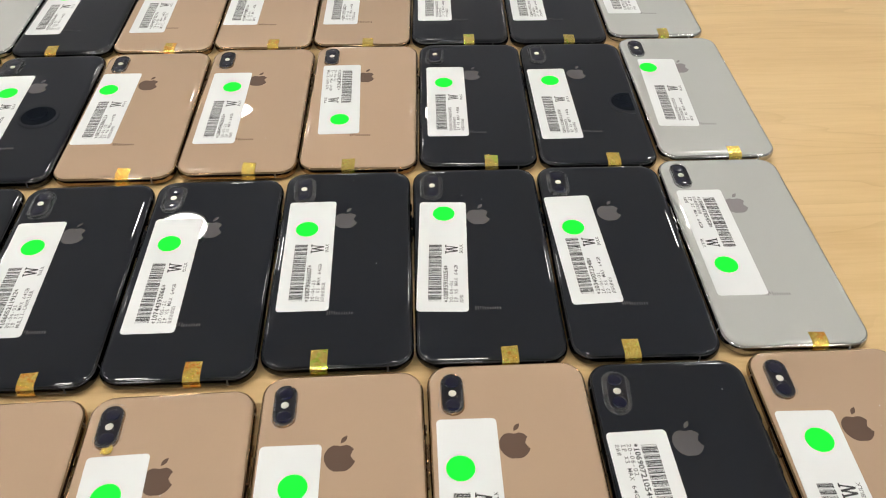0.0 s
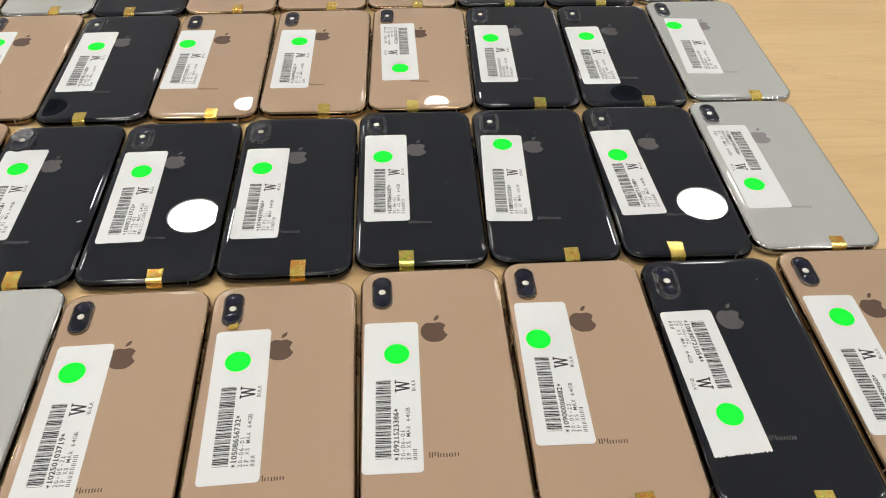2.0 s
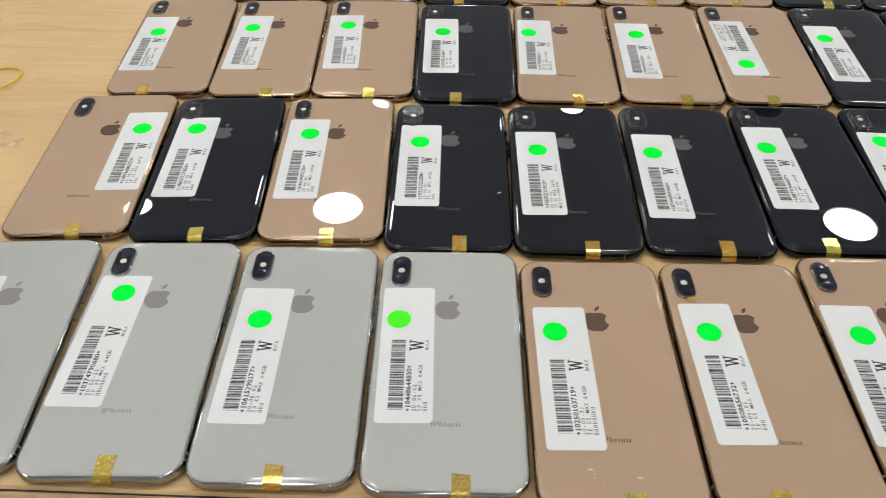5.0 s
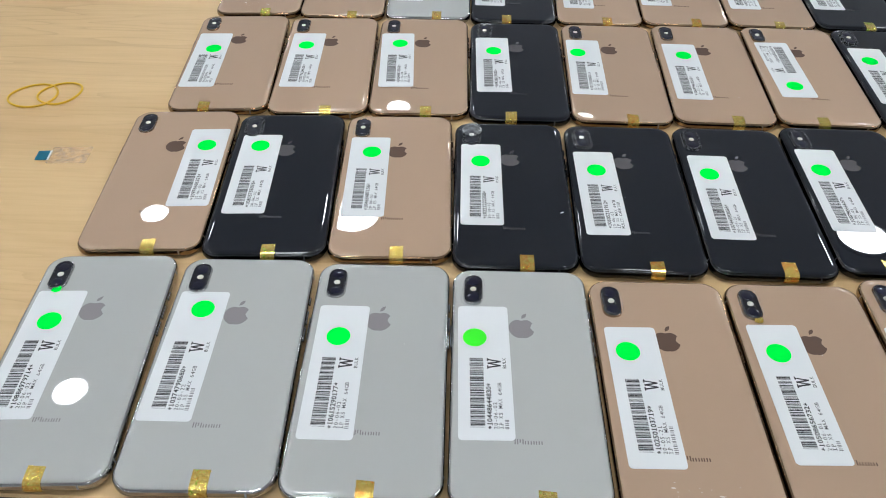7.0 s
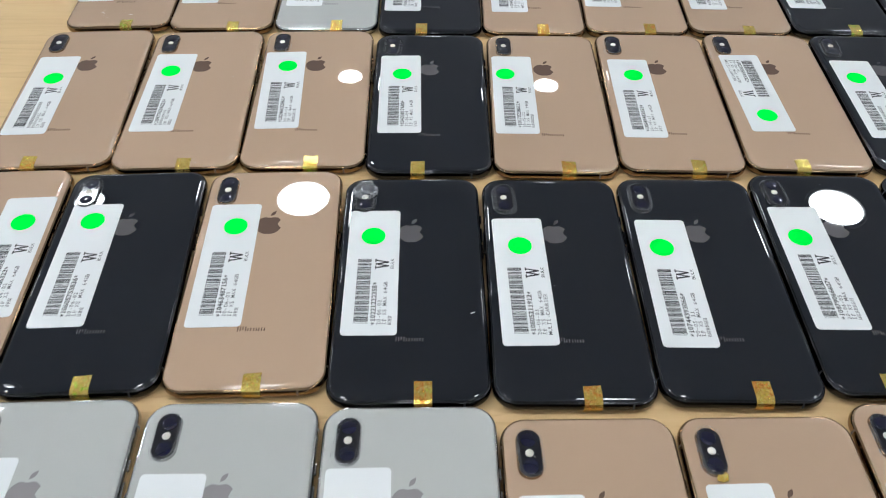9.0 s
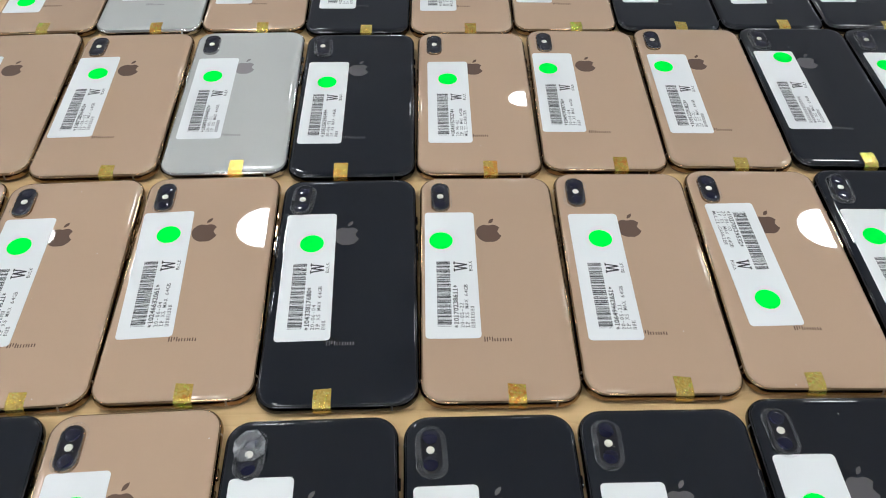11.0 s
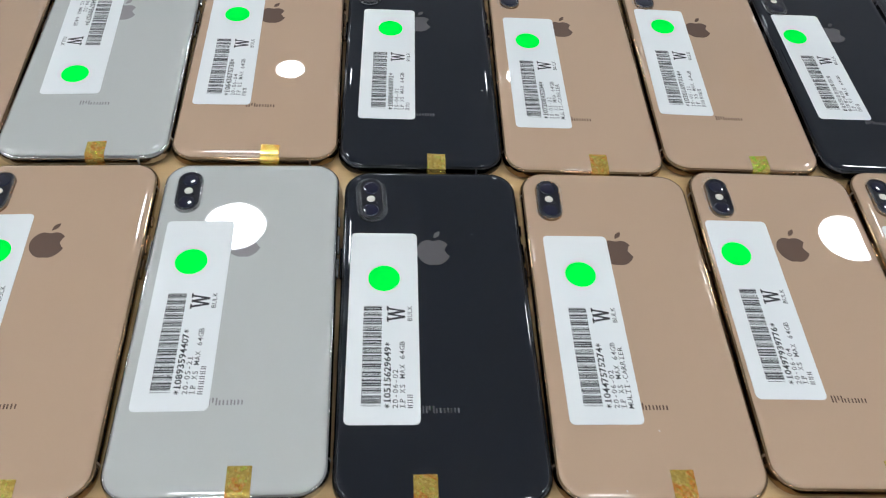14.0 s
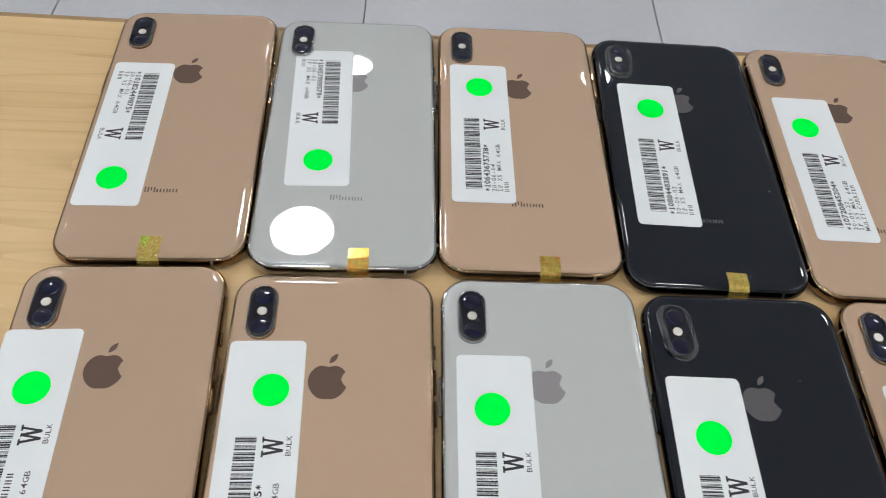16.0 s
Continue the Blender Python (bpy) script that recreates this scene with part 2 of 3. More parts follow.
ROOM = (-4.2, -3.4, 4.2, 4.6)
X0, Y0, X1, Y1 = ROOM
floor = structure("floor", box(X0, Y0, -0.1, X1, Y1, -0.006), GROUT, "pale grey tiled floor with thin dark joints", "floor")
structure("ceiling", box(X0, Y0, CEILING, X1, Y1, CEILING + 0.1), CEILING_PAINT, "flat white painted ceiling with round downlights", "ceiling")
for side, shape in (("north", (X0 - 0.12, Y1, 0, X1 + 0.12, Y1 + 0.12, CEILING)), ("south", (X0 - 0.12, Y0 - 0.12, 0, X1 + 0.12, Y0, CEILING)),
                    ("west", (X0 - 0.12, Y0, 0, X0, Y1, CEILING)), ("east", (X1, Y0, 0, X1 + 0.12, Y1, CEILING))):
    structure("wall_" + side, box(*shape), PLASTER, "plain light grey painted wall", "wall")


# ---- lamps and grilles in the ceiling ----
def ring_mesh(r):
    return mesh_of("trim_ring", *tube([Vector(((r + 0.006) * math.cos(a), (r + 0.006) * math.sin(a), -0.004)) for a in np.linspace(0, 2 * math.pi, 48, endpoint=False)], 0.006), LAMP_TRIM, True)


def downlight(x, y, small=False):
    # serves the lamps mirrored in the phones and the added unseen ones alike
    base = tagged(new("downlight"), ("small " if small else "") + "round white recessed ceiling downlight, real or added, switched on", "ceiling light", "downlights in the ceiling")
    base.location = (x, y, CEILING)
    part("diffuser", LAMP_GLASS[small], base, label="glowing white diffuser")
    part("trim_ring", LAMP_RING[small], base)


LAMP_GLASS = [mesh_of("diffuser", *disc(r, -0.006, -0.001, 48), LIGHT) for r in (LAMP, LAMP * 0.54)]
LAMP_RING = [ring_mesh(r) for r in (LAMP, LAMP * 0.54)]
downlight(-0.490, 1.527)
downlight(0.989, 1.505)
downlight(-1.078, 1.503, True)
downlight(-0.406, 2.111, True)
downlight(0.237, 2.089, True)
downlight(-1.068, 0.852, True)
# unseen downlights, added to even out the brightness across the table
for lx, ly in ((-1.10, 0.26), (-0.45, 0.26), (0.22, 0.26), (0.95, 0.26), (1.60, 0.26), (-0.45, -0.38)):
    downlight(lx, ly)
# unseen downlights added over the rest of the room to brighten its ceiling
for lx in (-3.3, -1.75, -0.15, 1.45, 3.0):
    for ly in (-2.6, -1.5, 3.45, 4.25):
        downlight(lx, ly)
for lx in (-3.5, -2.5, 2.5, 3.5):
    for ly in (0.26, 1.9):
        downlight(lx, ly)


def dark_lamp(x, y):
    base = tagged(new("downlight"), "round recessed ceiling downlight, switched off and dark", "ceiling light", "downlights in the ceiling")
    base.location = (x, y, CEILING)
    part("diffuser", DEAD_GLASS, base, label="unlit smoky diffuser")
    part("bulb", DEAD_BULB, base, label="dark bulb")
    part("trim_ring", DEAD_RING, base)


DEAD_RING = ring_mesh(LAMP * 0.78)
SMOKY = speckled("smoky_reflector", (0.10, 0.10, 0.10), 60.0, 0.7, 0.35)
DEAD_GLASS = mesh_of("diffuser", *disc(LAMP * 0.78, -0.006, -0.001, 40), SMOKY)
DEAD_BULB = mesh_of("bulb", *disc(LAMP * 0.45, -0.018, -0.0062, 32, 0.006), DARK)
dark_lamp(-1.066, 2.117)
dark_lamp(0.900, 2.110)

# ---- table ----
TX, TY0, TY1 = 1.05, -0.0792, 0.7395
table = tagged(new("table"), "pale maple laminate table with a wooden edge strip", "table")
table.location = (0, 0, 0)
part("tabletop", mesh_of("tabletop", *box(-TX, TY0, TABLE - 0.03, TX, TY1, TABLE, 0.0012), WOOD), table)
part("seam", mesh_of("seam", *box(-TX, TY0 - 0.0007, TABLE - 0.028, TX, TY0 - 0.0001, TABLE - 0.0012), SEAM), table, label="dark seam line")
part("edge_strip", mesh_of("edge_strip", *box(-TX, TY0 - 0.030, TABLE - 0.03, TX, TY0 - 0.0008, TABLE - 0.0006, 0.0010), EDGE), table, label="rounded wooden edge strip")
part("edge_strip", mesh_of("edge_strip", *box(-TX, TY1 + 0.0002, TABLE - 0.03, TX, TY1 + 0.0055, TABLE - 0.001, 0.003), EDGE), table, label="rounded wooden edge strip")
part("apron", mesh_of("apron", *box(-TX + 0.06, TY0 + 0.05, TABLE - 0.1, TX - 0.06, TY1 - 0.05, TABLE - 0.0305), EDGE), table)
leg = mesh_of("leg", *box(-0.025, -0.025, 0.0, 0.025, 0.025, TABLE - 0.1005, 0.002), STEEL)
for sx in (-1, 1):
    for y in (TY0 + 0.1, TY1 - 0.1):
        part("leg", leg, table, pose(sx * (TX - 0.1), y, 0))

# ---- one phone's meshes ----
W, H, D = 0.0793, 0.1612, 0.0077
LOW, MID = -0.0799, 0.0007  # the lower end, and the body's middle above the thing's origin
R = 0.0118
EDGE_GLASS = [(0.0030, 0.0), (0.0014, 0.0007), (0.0007, 0.0015), (0.0005, 0.0019)]
SIDE = [(0.0009, 0.0018), (0.00035, 0.0021), (0.0001, 0.0028), (0.0, 0.0037), (0.0001, 0.0047), (0.0003, 0.0056), (0.0006, 0.0062), (0.0009, 0.00662), (0.0012, 0.00672), (0.0015, 0.00672)]
BACK = [(0.0014, 0.00660), (0.0015, 0.00694), (0.0019, 0.00724), (0.0025, 0.00748), (0.0035, 0.00764), (0.0048, D)]


def body(profile, cap_bottom=True):
    verts, faces = lathe_plate(W, H, R, profile, 10, True, cap_bottom)
    return [(x, y + MID, z) for x, y, z in verts], faces


FRAME = {c: mesh_of("frame", *body(SIDE), RIM[c], True) for c in RIM}
SCREENS = mesh_of("screen", *body(EDGE_GLASS), SCREEN, True)
GLASSES = {c: mesh_of("back_glass", *body(BACK, False), GLASS[c], True) for c in GLASS}
for me in (SCREENS, *FRAME.values(), *GLASSES.values()):
    flags = [p.area < 0.002 for p in me.polygons]
    me.polygons.foreach_set("use_smooth", flags)
BUTTON = {c: {n: mesh_of("button", *lathe_plate(0.0026, n, 0.0012, [(0.0002, 0), (0, 0.0003), (0, 0.0006), (0.0003, 0.0008)], 4), RIM[c]) for n in (0.006, 0.0105, 0.0165)} for c in RIM}


def band_mesh(c):
    """A thin plastic inlay that follows the curve of the frame's side."""
    verts = [(s * 0.0005, 0.00004 - inset, z) for inset, z in SIDE[1:7] for s in (1, -1)]
    return mesh_of("antenna_band", verts, [(2 * i, 2 * i + 1, 2 * i + 3, 2 * i + 2) for i in range(5)], BAND[c], True)


BANDS = {c: band_mesh(c) for c in BAND}

# camera: raised pill with two lenses and a flash between them
CW, CH = 0.0112, 0.0240
HOUSING = {c: mesh_of("camera_housing", *lathe_plate(CW, CH, CW / 2 - 1e-5, [(-0.0003, -0.0004), (0.0, 0.0004), (0.0001, 0.0012), (0.00025, 0.00135), (0.0004, 0.00135), (0.0005, 0.0011)], 8), RIM[c], True) for c in RIM}
COVER = mesh_of("camera_cover", *lathe_plate(CW - 0.0008, CH - 0.0008, CW / 2 - 0.0005, [(0, 0.0011), (0, 0.00125), (0.0001, 0.0013)], 8), CAMERA_BLACK)
LENS_ME = mesh_of("lens", *lathe_plate(0.0076, 0.0076, 0.00379, [(0, 0.00127), (0.0006, 0.00139), (0.0014, 0.00148), (0.0022, 0.00153), (0.0030, 0.00155)], 6), LENS, True)
FLASH_ME = mesh_of("flash", *disc(0.0019, 0.0012, 0.0017, 20, 0.0003), FLASH)
HOLE = mesh_of("microphone_hole", *disc(0.0005, 0.0012, 0.00138, 8), PORT)


def film_mesh(seed, grow):
    """A loose clear protector draped over the raised camera, its uneven lip lying on the glass round it."""
    rng = random.Random(seed)
    k = 48
    ph = [rng.uniform(0, 6.28) for _ in range(3)]
    verts, faces = [], []
    rows = ((grow, 0.00005), (grow, 0.00040), (grow - 0.00022, 0.00046), (grow - 0.00030, 0.00030), (grow * 0.45, 0.0007), (0.00015, 0.0014), (-0.0006, 0.00172), (-0.0011, 0.00174))
    for g, z in rows:
        loose = max(0.0, g) / grow
        ring = outline(CW + 2 * g, CH + 2 * g, CW / 2 + g - 1e-5, k // 4 - 1)
        for i, (x, y) in enumerate(ring):
            a = math.atan2(y, x)
            wob = 1 + loose * (0.03 * math.sin(2 * a + ph[0]) + 0.018 * math.sin(5 * a + ph[1]))
            verts.append((x * wob, y * wob, z + loose * 0.00012 * (1 + math.sin(3 * a + ph[2]))))
    for r in range(len(rows) - 1):
        for i in range(k):
            j = (i + 1) % k
            faces.append((r * k + i, r * k + j, (r + 1) * k + j, (r + 1) * k + i))
    me = mesh_of("lens_film", verts, faces, FILM, True)
    me.materials.append(FILM_HAZE)
    me.polygons.foreach_set("material_index", [1 if i < 2 * k else 0 for i in range(len(me.polygons))])
    return me


FILMS = [film_mesh(s, g) for s, g in ((1, 0.0005), (2, 0.0008), (3, 0.0012), (4, 0.0015))]


def curl_mesh():
    """A lifted, creased flap of clear film."""
    verts, faces, n = [], [], 8
    rng = random.Random(7)
    for i in range(n + 1):
        for j in range(n + 1):
            u, v = i / n - 0.5, j / n - 0.5
            lift = 0.0030 + 0.0028 * max(0, u + v) + 0.0006 * math.sin(7 * u + 3 * v) + 0.0001 * rng.random()
            verts.append((u * 0.015 * (1 - 0.5 * abs(v)), v * 0.014 * (1 - 0.3 * abs(u)), lift))
    for i in range(n):
        for j in range(n):
            a = i * (n + 1) + j
            faces.append((a, a + n + 1, a + n + 2, a + 1))
    return mesh_of("film_flap", verts, faces, FILM_HAZE, True)


FLAP = curl_mesh()


def emblem_mesh(c):
    """A plain rounded fruit-like blot with a notch and a separate leaf."""
    n = 44
    pts = []
    for i in range(n):
        a = 2 * math.pi * i / n
        r = 0.0071 * (1 + 0.03 * math.cos(2 * a)) * (1 - 0.17 * math.exp(-((a - math.pi / 2) / 0.33) ** 2)) * (1 - 0.06 * math.exp(-((a - 3 * math.pi / 2) / 0.25) ** 2))
        x, y = r * math.cos(a) * (1.0 + 0.06 * math.sin(a)), r * math.sin(a) * 1.08 - 0.0003
        bx, by, br = 0.0082, 0.0009, 0.0034
        d = math.hypot(x - bx, y - by)
        if d < br:
            x, y = bx + (x - bx) / d * br, by + (y - by) / d * br
            x = min(x, bx - 0.0010)
        pts.append((x, y))
    leaf = [(0.0001 + 0.0030 * t + 0.0009 * s * math.sin(math.pi * t), 0.0073 + 0.0042 * t - 0.0007 * s * math.sin(math.pi * t)) for s, ts in ((1, (0, 0.25, 0.5, 0.75)), (-1, (1, 0.75, 0.5, 0.25))) for t in ts]
    z = 0.00006
    verts = [(0, -0.0004, z)] + [(x, y, z) for x, y in pts] + [(x, y, z) for x, y in leaf]
    faces = [(0, 1 + i, 1 + (i + 1) % n) for i in range(n)] + [tuple(range(1 + n, 1 + n + len(leaf)))[::-1]]
    return mesh_of("emblem", verts, faces, EMBLEM[c])


EMBLEMS = {c: emblem_mesh(c) for c in EMBLEM}


def flat(rects, z=0.00018):
    verts, faces = [], []
    for x0, y0, x1, y1 in rects:
        b = len(verts)
        verts += [(x0, y0, z), (x1, y0, z), (x1, y1, z), (x0, y1, z)]
        faces.append((b, b + 1, b + 2, b + 3))
    return verts, faces


def upright_bars(x, letters, stem):
    """Plain upright bars, one or two to a letter: (width, first height, second height, gap after)."""
    rects = []
    for w, h0, h1, gap in letters:
        rects.append((x, 0.0, x + stem, h0))
        if h1:
            rects.append((x + w - stem, h0 - h1 if h1 > 0.002 else 0.0, x + w, h0 if h1 > 0.002 else h1))
        x += w + gap
    return rects


def wordmark_mesh(c):
    """The maker's small word below, as plain bars."""
    tall, low, gap = 0.0030, 0.0021, 0.00075
    letters = ((0.0005, tall, 0, gap), (0.0019, tall, low * 0.98, gap), (0.0018, tall, low * 0.94, gap), (0.0021, low, low * 0.94, gap), (0.0018, low, low * 0.94, gap), (0.0020, low, low * 0.94, gap))
    wide = sum(w + g for w, _, _, g in letters) - gap
    return mesh_of("wordmark", *flat([(p, q - 0.0013, r, t - 0.0013) for p, q, r, t in upright_bars(-wide / 2, letters, 0.00062)], 0.00006), EMBLEM[c])


WORDMARKS = {c: wordmark_mesh(c) for c in EMBLEM}


def seal_mesh(length, slant):
    """A foil strip lying on the back and folded down over the lower end."""
    w = 0.0043
    path = [(LOW + length, D + 0.00012), (LOW + 0.0046, D + 0.00012), (LOW + 0.0026, 0.00768), (LOW + 0.0013, 0.0072), (LOW + 0.0003, 0.0062),
            (LOW - 0.0003, 0.0045), (LOW - 0.0003, 0.0030), (LOW + 0.0002, 0.0012)]
    verts = [(s * w, y, z) for y, z in path for s in (-1, 1)]
    verts += [(s * w, y + 0.0001, z - 0.0001) for y, z in path for s in (-1, 1)]
    n = len(path)
    faces = [(2 * i, 2 * i + 2, 2 * i + 3, 2 * i + 1) for i in range(n - 1)]
    faces += [(2 * n + 2 * i + 1, 2 * n + 2 * i + 3, 2 * n + 2 * i + 2, 2 * n + 2 * i) for i in range(n - 1)]
    verts[0], verts[2 * n] = ((x, y + slant, z) for x, y, z in (verts[0], verts[2 * n]))
    return mesh_of("seal", verts, faces, FOIL)


SEALS = [seal_mesh(x, t) for x, t in ((0.0088, 0.0003), (0.0102, -0.0006), (0.0118, 0.0), (0.0098, 0.0008))]

# ---- label ----
LW, LH = 0.0285, 0.0915
LABEL = mesh_of("label", *lathe_plate(LW, LH, 0.0022, [(0, 0), (0, 0.00012), (0.00005, 0.00016)], 5), PAPER)
DOT, DOT_WARM = (mesh_of("dot", *disc(0.0066, 0.00017, 0.00026, 36), m) for m in (GREEN, GREEN_WARM))


CODE = dict(zip("0123456789*", "nnnwwnwnn wnnwnnnnw nnwwnnnnw wnwwnnnnn nnnwwnnnw wnnwwnnnn nnwwwnnnn nnnwnnwnw wnnwnnwnn nnwwnnwnn nwnnwnwnn".split()))


def barcode_mesh(number):
    """Bars that stand in groups, one group to a digit, with a pale gap between the groups."""
    unit, y, rects = 0.0453 / 208, -0.0385, []
    for ch in "*" + number + "*":
        for i, kind in enumerate(CODE[ch]):
            w = unit * (3.0 if kind == "w" else 1.0)
            if i % 2 == 0:
                rects.append((-0.0080, y, -0.0006, y + w * 1.02))
            y += w
        y += unit
    return mesh_of("barcode", *flat(rects), INK)


def torn_label_mesh():
    """The label with one end torn off along a ragged line."""
    ring = outline(LW, LH, 0.0022, 5)
    body = [p for p in ring if p[1] < LH / 2 - 0.0025]
    rng = random.Random(5)
    n = 30
    jag = [(LW / 2 - LW * i / n, LH / 2 - 0.0004 - 0.0012 * i / n + (0.0003 if i % 2 else -0.0003) + rng.uniform(-0.0003, 0.0003)) for i in range(n + 1)]
    start = next(i for i, p in enumerate(body) if p[0] < 0)
    loop = jag + body[start:] + body[:start]
    k = len(loop)
    verts = [(x, y, z) for z in (0.0, 0.00016) for x, y in loop]
    faces = [(i, (i + 1) % k, k + (i + 1) % k, k + i) for i in range(k)] + [tuple(range(k, 2 * k)), tuple(range(k - 1, -1, -1))]
    return mesh_of("label", verts, faces, PAPER)


TORN = torn_label_mesh()


def strokes(lines, width):
    verts, faces, z = [], [], 0.00018
    for (ax, ay), (bx, by), w in lines:
        d = math.hypot(bx - ax, by - ay)
        nx, ny = -(by - ay) / d * w * width / 2, (bx - ax) / d * w * width / 2
        b = len(verts)
        verts += [(ax + nx, ay + ny, z), (ax - nx, ay - ny, z), (bx - nx, by - ny, z), (bx + nx, by + ny, z)]
        faces.append((b, b + 1, b + 2, b + 3))
        z += 0.000004
    return verts, faces


# the large slab-serif W, reading up the label
def big_w():
    mm = 0.001
    a, b = strokes([((0.7, 6.8), (2.0, 0.2), 0.9), ((2.0, 0.2), (3.3, 6.4), 0.72), ((3.3, 6.4), (4.6, 0.2), 0.9), ((4.6, 0.2), (5.9, 6.8), 0.72),
                    ((-0.3, 6.6), (2.0, 6.6), 0.62), ((2.6, 6.4), (4.0, 6.4), 0.4), ((4.8, 6.6), (6.9, 6.6), 0.62)], 1.05)
    return mesh_of("letter", [(0.0090 - y * 1.1 * mm, 0.0012 + x * 1.06 * mm, z) for x, y, z in a], b, INK)


def glyph(ch, bold):
    c = bpy.data.curves.new("glyph", "FONT")
    c.body, c.size, c.resolution_u, c.offset = ch, 1.0, 2, bold
    ob = bpy.data.objects.new("glyph", c)
    me = bpy.data.meshes.new_from_object(ob)
    got = ([v.co.copy() for v in me.vertices], [tuple(p.vertices) for p in me.polygons])
    bpy.data.objects.remove(ob)
    bpy.data.curves.remove(c)
    bpy.data.meshes.remove(me)
    if ch in "I1TP" and got[0]:
        v, f = got
        mid = sum(q.x for q in v) / len(v) if ch != "P" else min(q.x for q in v) + 0.06
        top = max(q.y for q in v)
        for y in ((0.0, top - 0.07) if ch == "I" else (0.0,)):
            b = len(v)
            v += [Vector((mid + dx, y + dy, 0)) for dx, dy in ((-0.2, 0), (0.2, 0), (0.2, 0.07), (-0.2, 0.07))]
            f.append((b, b + 1, b + 2, b + 3))
    return got


GLYPHS = {ch: glyph(ch, 0.004) for ch in "0123456789-BULKIPXSMAGTRCE"}
BOLD = {ch: glyph(ch, 0.022) for ch in "0123456789"}


def star():
    """An asterisk of three crossing strokes, at mid height of a line of unit size."""
    v, f = [], []
    for k in range(3):
        a = radians(90 + 60 * k)
        c, q = math.cos(a), math.sin(a)
        f.append((4 * k, 4 * k + 1, 4 * k + 2, 4 * k + 3))
        v += [Vector((p * c - r * q, 0.36 + p * q + r * c, k * 0.000004)) for p, r in ((-0.27, -0.045), (0.27, -0.045), (0.27, 0.045), (-0.27, 0.045))]
    return v, f


def line_mesh(name, text, x, y, pitch, size, mat, weight=1):
    """A line of evenly spaced letters that reads up the label; its foot stands at x."""
    verts, faces = [], []
    for i, ch in enumerate(text):
        if ch != " ":
            v, f = star() if ch == "*" else (BOLD if weight > 1 else GLYPHS)[ch]
            mid = (min(q.x for q in v) + max(q.x for q in v)) / 2
            wide = max(q.x for q in v) - min(q.x for q in v)
            sx = min(size * 1.25, pitch * (0.94 if weight > 1 else 0.88) / wide)
            b = len(verts)
            if ch == "*":
                sx = size
            verts += [(x - q.y * size, y + (i + 0.5) * pitch + (q.x - mid) * sx, 0.00018 + q.z) for q in v]
            faces += [tuple(n + b for n in p) for p in f]
    return mesh_of(name, verts, faces, mat)


def bars_mesh(name, count, x, y, pitch, size, mat):
    """Writing as plain bars, two to a letter, standing across the line."""
    rects = []
    for i in range(count):
        for at in (0.14, 0.56):
            rects.append((x - size * 0.70, y + (i + at) * pitch, x, y + (i + at + 0.2) * pitch))
    return mesh_of(name, *flat(rects), mat)


LETTER = big_w()
BULK = line_mesh("stock_word", "BULK", 0.0116, 0.0012, 0.0019, 0.0027, INK_PALE)
MODEL = line_mesh("model_line", "IP XS MAX 64GB", 0.0085, -0.0378, 0.00212, 0.0029, INK_PALE)
CARRIERS = {n: bars_mesh("carrier_line", n, 0.0114, -0.0378, 0.00212, 0.0029, INK_FAINT) for n in (3, 6, 7, 8)}
CARRIERS[13] = line_mesh("carrier_line", "MULTI-CARRIER", 0.0113, -0.0378, 0.00212, 0.0029, INK_PALE)
DATES = {}
NUMBER_BARS = bars_mesh("number_line", 13, 0.0032, -0.0378, 0.00225, 0.0032, INK)
DATE_BARS = bars_mesh("date_line", 8, 0.0058, -0.0378, 0.00212, 0.0029, INK_PALE)
WORDS = {"gold": "rose gold", "black": "black", "silver": "silver white"}
count = 0


